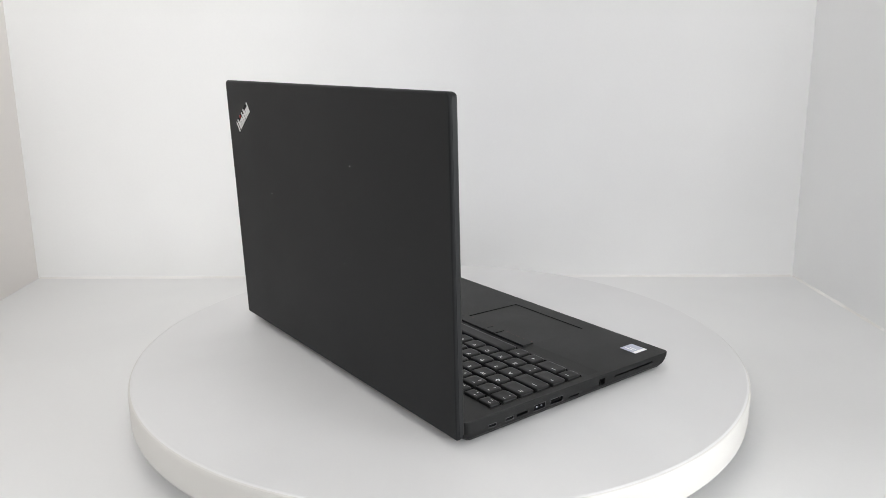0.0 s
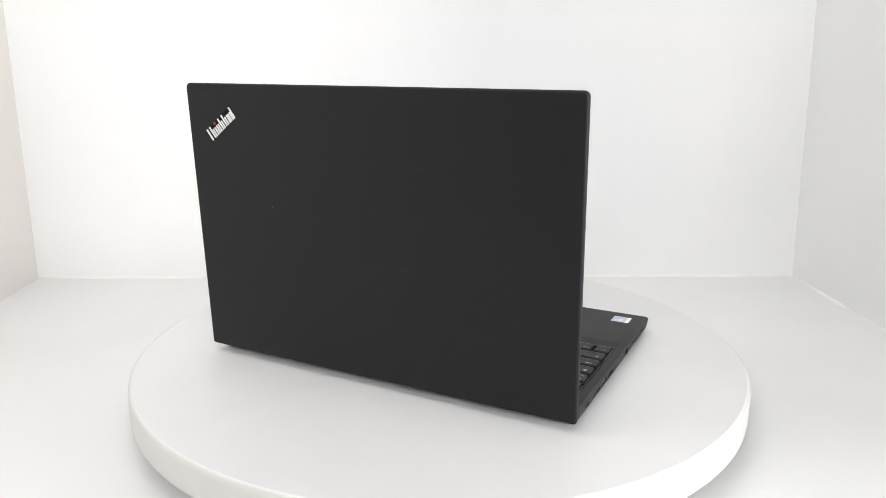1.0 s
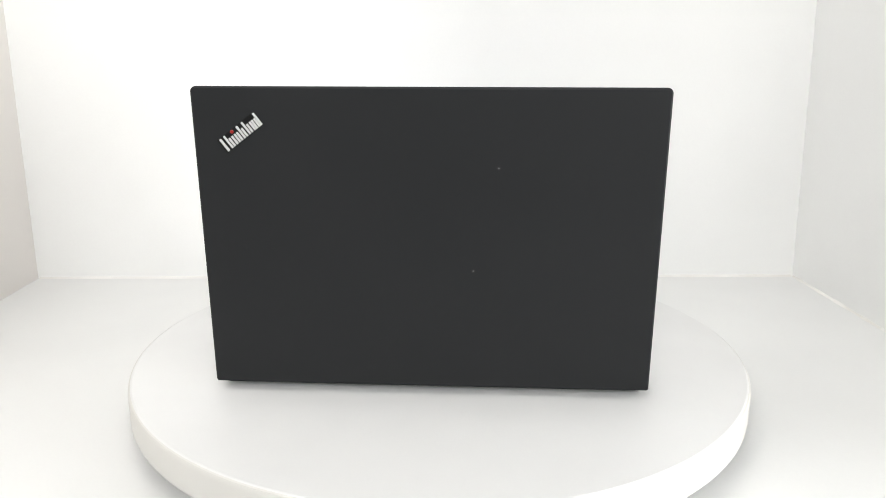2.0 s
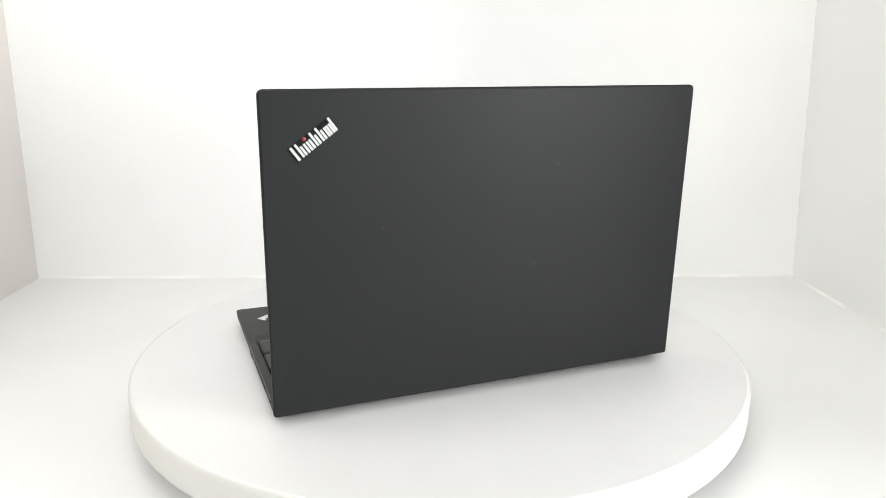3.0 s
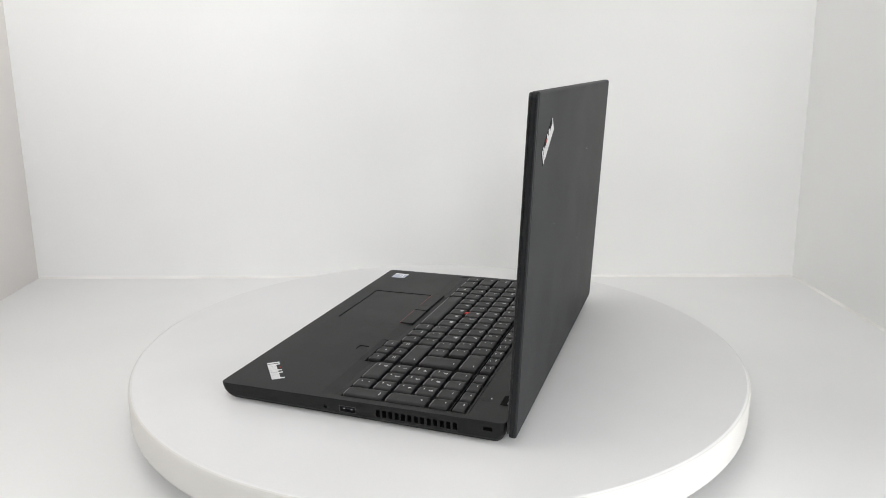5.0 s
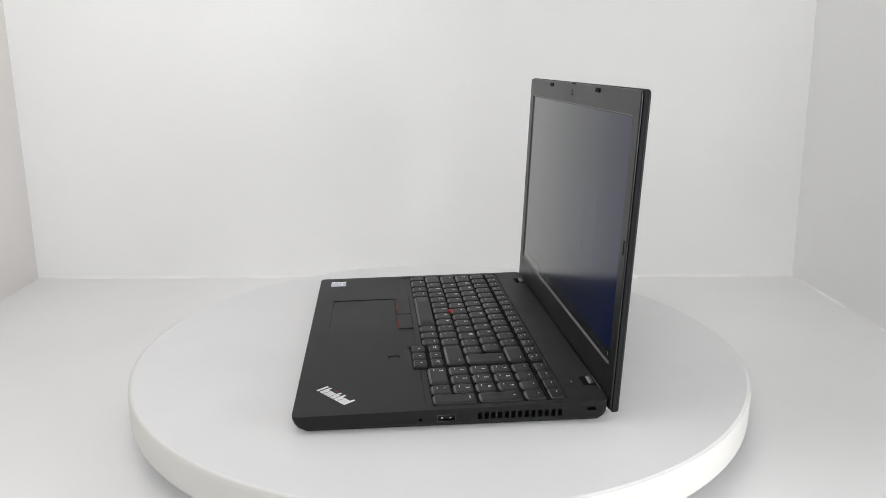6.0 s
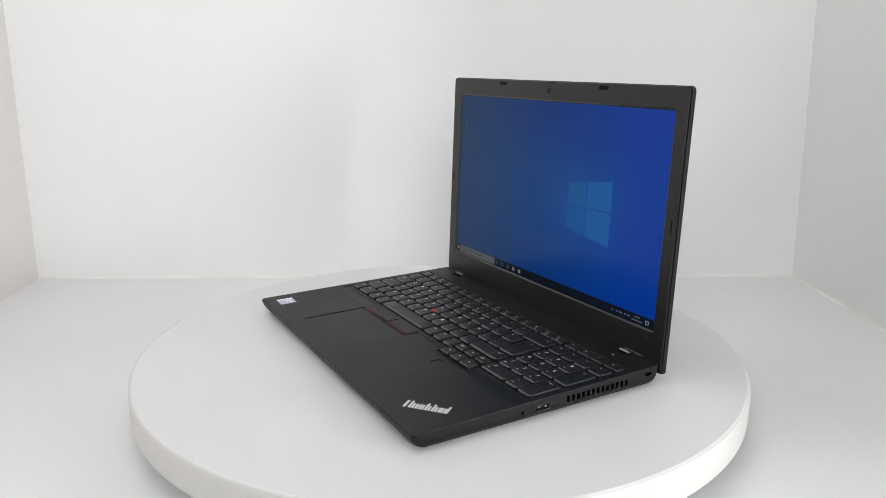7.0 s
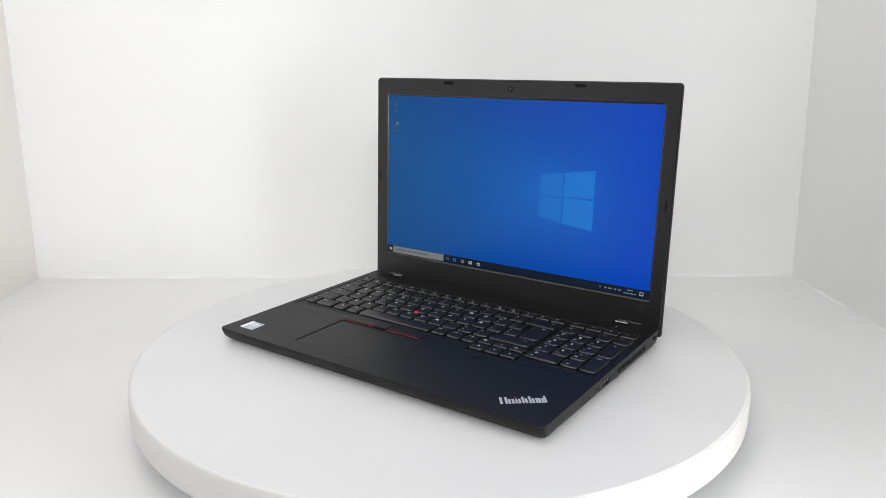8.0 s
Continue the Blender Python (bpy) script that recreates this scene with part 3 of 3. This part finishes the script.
def build_lid(laptop):
    bm = bmesh.new()
    rings = []
    for z, d in ((-LID_T + 0.0022, 0.0002), (-0.0024, 0.0), (-0.0023, 0.0003), (-0.0021, 0.0003), (-0.0020, 0.0), (-0.0010, 0.0002), (-0.0003, 0.0008), (0.0, 0.0017)):
        rings.append([(x, y, z) for x, y in rounded(-LID_X + d, LID_X - d, d - 0.0010, LID_H - d, (0.0026 - d, 0.0026 - d, 0.0044 - d, 0.0044 - d), 6)])
    loft(bm, rings)
    lid = lid_part("lid", bm, LIDMAT, laptop, "matte black lid shell")
    # bezel, a frame round the screen
    bm = bmesh.new()
    zf = -LID_T
    outer = []
    for z, d in ((zf + 0.0019, 0.0011), (zf + 0.0008, 0.0007), (zf + 0.0002, 0.0010), (zf, 0.0016)):
        outer.append([(x, y, z) for x, y in rounded(-LID_X + d, LID_X - d, 0.0 + d, LID_H - d, 0.0042 - d, 6)])
    vo = loft(bm, outer, cap=(True, False))
    sx0, sx1, sy0, sy1 = SCREEN
    inner = [[(x, y, z) for x, y in rounded(sx0 - g, sx1 + g, sy0 - g, sy1 + g, 0.0006, 2)]
             for z, g in ((zf, 0.0016), (zf + 0.0004, 0.0010), (zf + 0.0012, 0.0007))]
    # the inner edge takes the same highlight material
    vi = loft(bm, inner, cap=(False, False), mat=1)
    loop = lambda ring: [bm.edges.get((ring[i], ring[(i + 1) % len(ring)])) for i in range(len(ring))]
    bmesh.ops.triangle_fill(bm, use_beauty=True, use_dissolve=False, edges=loop(vo[-1]) + loop(vi[0]))
    bm.faces.new(vi[-1])
    lid_part("bezel", bm, [BEZEL, KEYEDGE], lid, "black plastic screen bezel", False)
    # bumpers, camera, microphones, latch mark
    for x0, x1, y in ((-0.0885, -0.0755, 0.2503), (0.0775, 0.0903, 0.2503)):
        bm = bmesh.new()
        slab(bm, x0, x1, y - 0.0019, y + 0.0019, LID_T - 0.0003, LID_T + 0.0010, 0.0018, 0.0005, 4)
        lid_part("bumper", moved(bm, Matrix.Diagonal((1, 1, -1, 1))), RUBBER, lid, "black rubber bumper")
    for y, z in ((0.135, 0.0), (0.135, 1.0)):
        bm = bmesh.new()
        x = -0.1835 if z else 0.1835
        slab(bm, x - 0.0009, x + 0.0009, y - 0.0060, y + 0.0060, LID_T - 0.0003, LID_T + 0.0004, 0.0008, 0.0002, 4)
        lid_part("bumper", moved(bm, Matrix.Diagonal((1, 1, -1, 1))), RUBBER, lid, "black rubber bumper")
    for name, x, r, mat, lab in (("camera_ring", 0.0006, 0.0030, DARK, ""), ("camera_lens", 0.0006, 0.0019, GLASSMAT, "glossy camera lens"),
                                 ("microphone", -0.0267, 0.0006, DARK, ""), ("camera_light", 0.0104, 0.0007, DARK, ""),
                                 ("microphone", 0.0273, 0.0006, DARK, "")):
        bm = bmesh.new()
        k = 0.0003 if name == "camera_lens" else 0.00012
        lathe(bm, [(r, LID_T - 0.0004), (r, LID_T + k * 0.6), (r * 0.85, LID_T + k)], 18)
        moved(bm, Matrix.Diagonal((1, 1, -1, 1)) @ Matrix.Translation((x, 0.2450, 0)))
        lid_part(name, bm, mat, lid, lab)
    bm = bmesh.new()
    slab(bm, -0.0018, 0.0112, 0.2531, 0.2540, LID_T - 0.0003, LID_T + 0.0002, 0.0004, 0.0001, 2)
    lid_part("latch_mark", moved(bm, Matrix.Diagonal((1, 1, -1, 1))), DARK, lid)
    # faint marks printed on the bezel
    for x0, x1, y in ((-0.1742, -0.1560, 0.0275), (0.1635, 0.1712, 0.0288)):
        bm = bmesh.new()
        slab(bm, x0, x1, y - 0.0014, y + 0.0014, LID_T - 0.0001, LID_T + 0.0001, 0.0003, 0.00005, 2)
        lid_part("bezel_print", moved(bm, Matrix.Diagonal((1, 1, -1, 1))), GREYPRINT, lid, "dark grey print as a plain bar")
    # pale strip stands in for light caught on the bezel's lower edge
    bm = bmesh.new()
    slab(bm, -0.105, SCREEN[1] - 0.001, SCREEN[2] - 0.0021, SCREEN[2] - 0.0016, LID_T - 0.0004, LID_T + 0.0004, 0.0002, 0.0001, 2)
    lid_part("bezel_lip_highlight", moved(bm, Matrix.Diagonal((1, 1, -1, 1))), LIPMAT, lid, "thin pale strip painted as the lit bezel edge below the screen")
    # specks of dust on the back
    for x, y, r in ((-0.0565, 0.1916, 0.0004), (-0.0371, 0.1052, 0.0004), (0.0981, 0.1471, 0.0003)):
        bm = bmesh.new()
        lathe(bm, [(r, 0.0), (r * 0.7, 0.0002)], 6)
        lid_part("dust_speck", moved(bm, Matrix.Translation((x, y, 0))), METAL, lid, "tiny pale speck of dust")
    # badge on the back
    place = Matrix.Translation((0.1507, 0.2187, 0)) @ Matrix.Diagonal((-1, 1, 1, 1)) @ pose(0, 0, 0, 0, 0, 36.8)
    bm = bmesh.new()
    slab(bm, -0.0196, 0.0196, -0.0063, 0.0063, -0.0002, 0.00022, 0.0004, 0.0001, 2)
    lid_part("badge_plate", moved(bm, place), RUBBER, lid, "thin black badge plate")
    badge(0.0382, 0.0116, 0.0006, place, lid_part, lid)
    bm = bmesh.new()
    lathe(bm, [(0.0015, 0.0), (0.0015, 0.0006), (0.0010, 0.0008)], 16)
    lid_part("badge_dot", moved(bm, place @ Matrix.Translation((-0.0050, 0.0046, 0))), RED_DOT, lid, "glowing red dot")


# screen in the lid's space: x0, x1, y0, y1
SCREEN = (-0.1712, 0.1742, 0.0372, 0.2339)


def wallpaper():
    """Blue picture with a soft beam of light that spreads from a bright window."""
    m = bpy.data.materials.new("screen_picture")
    m.use_nodes = True
    nt = m.node_tree
    b = nt.nodes["Principled BSDF"]
    b.inputs["Base Color"].default_value = (0.004, 0.004, 0.006, 1)
    b.inputs["Roughness"].default_value = 0.22
    b.inputs["Specular IOR Level"].default_value = 0.5
    co = nt.nodes.new("ShaderNodeTexCoord")
    sep = nt.nodes.new("ShaderNodeSeparateXYZ")
    nt.links.new(co.outputs["Object"], sep.inputs["Vector"])

    def op(kind, a, c=None, third=None):
        n = nt.nodes.new("ShaderNodeMath")
        n.operation = kind
        for i, s in enumerate((a, c, third)):
            if s is None:
                continue
            if isinstance(s, (int, float)):
                n.inputs[i].default_value = s
            else:
                nt.links.new(s, n.inputs[i])
        return n.outputs[0]

    x = op("SUBTRACT", sep.outputs["X"], 0.075)
    z = op("SUBTRACT", sep.outputs["Z"], 0.140)
    r = op("SQRT", op("ADD", op("MULTIPLY", x, x), op("MULTIPLY", z, z)))
    core = op("POWER", 2.718, op("MULTIPLY", r, -16.0))
    # beam towards the far side
    spread = op("ADD", 0.030, op("MULTIPLY", op("ABSOLUTE", x), 0.42))
    off = op("DIVIDE", z, spread)
    beam = op("POWER", 2.718, op("MULTIPLY", op("MULTIPLY", off, off), -0.9))
    side = nt.nodes.new("ShaderNodeMapRange")
    side.inputs["From Min"].default_value, side.inputs["From Max"].default_value = 0.06, -0.02
    nt.links.new(x, side.inputs["Value"])
    beam = op("MULTIPLY", beam, side.outputs[0])
    noise_ = nt.nodes.new("ShaderNodeTexNoise")
    noise_.inputs["Scale"].default_value = 14
    nt.links.new(co.outputs["Object"], noise_.inputs["Vector"])
    beam = op("MULTIPLY", beam, op("ADD", 0.6, op("MULTIPLY", noise_.outputs["Fac"], 0.7)))
    light = op("ADD", op("MULTIPLY", core, 0.34), op("MULTIPLY", beam, 0.20))
    across = nt.nodes.new("ShaderNodeMapRange")
    across.inputs["From Min"].default_value, across.inputs["From Max"].default_value = -0.16, 0.14
    nt.links.new(sep.outputs["X"], across.inputs["Value"])
    ground = nt.nodes.new("ShaderNodeMix")
    ground.data_type = "RGBA"
    ground.inputs["A"].default_value = (0.001, 0.088, 0.35, 1)
    ground.inputs["B"].default_value = (0.0004, 0.058, 0.56, 1)
    nt.links.new(across.outputs[0], ground.inputs["Factor"])
    ramp = nt.nodes.new("ShaderNodeMix")
    ramp.data_type, ramp.blend_type = "RGBA", "ADD"
    ramp.inputs["B"].default_value = (0.012, 0.22, 0.42, 1)
    nt.links.new(light, ramp.inputs["Factor"])
    nt.links.new(ground.outputs["Result"], ramp.inputs["A"])
    nt.links.new(ramp.outputs["Result"], b.inputs["Emission Color"])
    b.inputs["Emission Strength"].default_value = 4.2
    filmed(m)
    return m


def build_screen(laptop):
    sx0, sx1, sy0, sy1 = SCREEN
    z = -LID_T + 0.0011
    flip = Matrix.Diagonal((1, 1, -1, 1))

    def flat(name, x0, x1, y0, y1, lift, mat, parent, label="", r=0.0002):
        bm = bmesh.new()
        slab(bm, x0, x1, y0, y1, -z - 0.0003 + lift, -z + lift, r, 0.00004, 2)
        return lid_part(name, moved(bm, flip), mat, parent, label)

    scr = flat("screen", sx0, sx1, sy0, sy1, 0.0, wallpaper(), laptop, "lit matte screen with a blue desktop picture")
    bar = glow("taskbar_black", (0.012, 0.022, 0.045), 3.4, film=True)
    grey = glow("search_grey", (0.45, 0.47, 0.48), 2.7, film=True)
    white = glow("icon_white", (0.8, 0.85, 0.9), 3.4, film=True)
    pane = glow("added_window_light", (0.012, 0.235, 0.84), 3.9, film=True)
    pale = glow("added_window_light_far", (0.010, 0.215, 0.76), 3.9, film=True)
    soft = glow("tray_grey", (0.45, 0.50, 0.58), 2.1, film=True)
    dim = glow("icon_dim", (0.10, 0.22, 0.30), 2.9, film=True)
    green = glow("icon_green", (0.10, 0.45, 0.25), 3.4, film=True)
    L = 0.00008
    flat("taskbar", sx0, sx1, sy0, sy0 + 0.0091, L, bar, scr, "dark taskbar")
    flat("search_box", -0.1626, -0.0840, sy0 + 0.0003, sy0 + 0.0087, 2 * L, grey, scr, "pale grey search box")
    flat("search_text", -0.1570, -0.1080, sy0 + 0.0040, sy0 + 0.0051, 3 * L, dim, scr)
    for dx in (-0.0009, 0.0009):
        for dy in (-0.0009, 0.0009):
            flat("start_mark", -0.1667 + dx - 0.0008, -0.1667 + dx + 0.0008, sy0 + 0.0046 + dy - 0.0008, sy0 + 0.0046 + dy + 0.0008, 2 * L, white, scr)
    for x, m in ((-0.0784, dim), (-0.0676, pane), (-0.0559, grey), (-0.0451, white), (-0.0337, white)):
        flat("taskbar_icon", x - 0.0021, x + 0.0021, sy0 + 0.0026, sy0 + 0.0062, 2 * L, m, scr)
        flat("icon_hole", x - 0.0010, x + 0.0010, sy0 + 0.0036, sy0 + 0.0050, 3 * L, bar, scr)
    for x, w in ((0.1205, 0.0010), (0.1264, 0.0013), (0.1317, 0.0019), (0.1373, 0.0013), (0.1421, 0.0014)):
        flat("tray_icon", x - w, x + w, sy0 + 0.0039, sy0 + 0.0055, 2 * L, soft, scr)
    flat("clock_line", 0.1503, 0.1568, sy0 + 0.0057, sy0 + 0.0068, 2 * L, soft, scr)
    flat("clock_line", 0.1466, 0.1603, sy0 + 0.0023, sy0 + 0.0034, 2 * L, soft, scr)
    flat("notice_icon", 0.1640, 0.1680, sy0 + 0.0026, sy0 + 0.0064, 2 * L, white, scr)
    flat("icon_hole", 0.1646, 0.1674, sy0 + 0.0032, sy0 + 0.0058, 3 * L, bar, scr)
    flat("desktop_icon", -0.1622, -0.1572, 0.2205, 0.2255, L, dim, scr)
    flat("icon_name", -0.1628, -0.1562, 0.2140, 0.2156, L, dim, scr)
    flat("desktop_icon", -0.1628, -0.1592, 0.1950, 0.1995, L, dim, scr)
    flat("desktop_icon", -0.1596, -0.1562, 0.1985, 0.2025, L, green, scr)
    flat("icon_name", -0.1640, -0.1556, 0.1902, 0.1918, L, dim, scr)
    # the four panes of the bright window
    y0 = 0.0083
    xs, bot, top = (0.0428, 0.0698, 0.0718, 0.1066), (0.1172, 0.1126, 0.1122, 0.1079), (0.1631, 0.1672, 0.1675, 0.1722)
    for a in (0, 2):
        for half in (0, 1):
            quad = []
            for i in (a, a + 1):
                mid = 0.1397 + (0.1416 - 0.1397) * (i / 3)
                lo, hi = (bot[i], mid - 0.0009) if half == 0 else (mid + 0.0009, top[i])
                quad.append((xs[i], lo - y0, hi - y0))
            bm = bmesh.new()
            (xa, la, ha), (xb, lb, hb) = quad
            loft(bm, [[(xa, la, q), (xb, lb, q), (xb, hb, q), (xa, ha, q)] for q in (-z - 0.0002, -z + L)])
            lid_part("bright_pane", moved(bm, flip), pane if a else pale, scr, "", False)


def build_laptop():
    laptop = tagged(new("laptop"), "open black business laptop standing on the white turntable", "laptop")
    build_base(laptop)
    build_lid(laptop)
    build_screen(laptop)
    build_keyboard(laptop)
    return laptop


booth()
PLATTER_OB = build_turntable()
LAPTOP = build_laptop()


def motions():
    walk(LAPTOP, [(t, pose(0, 0, 0, 0, 0, a) @ SEAT) for t, a in TURN])
    walk(PLATTER_OB, [(t, pose(0, 0, 0, 0, 0, a)) for t, a in TURN])


motions()
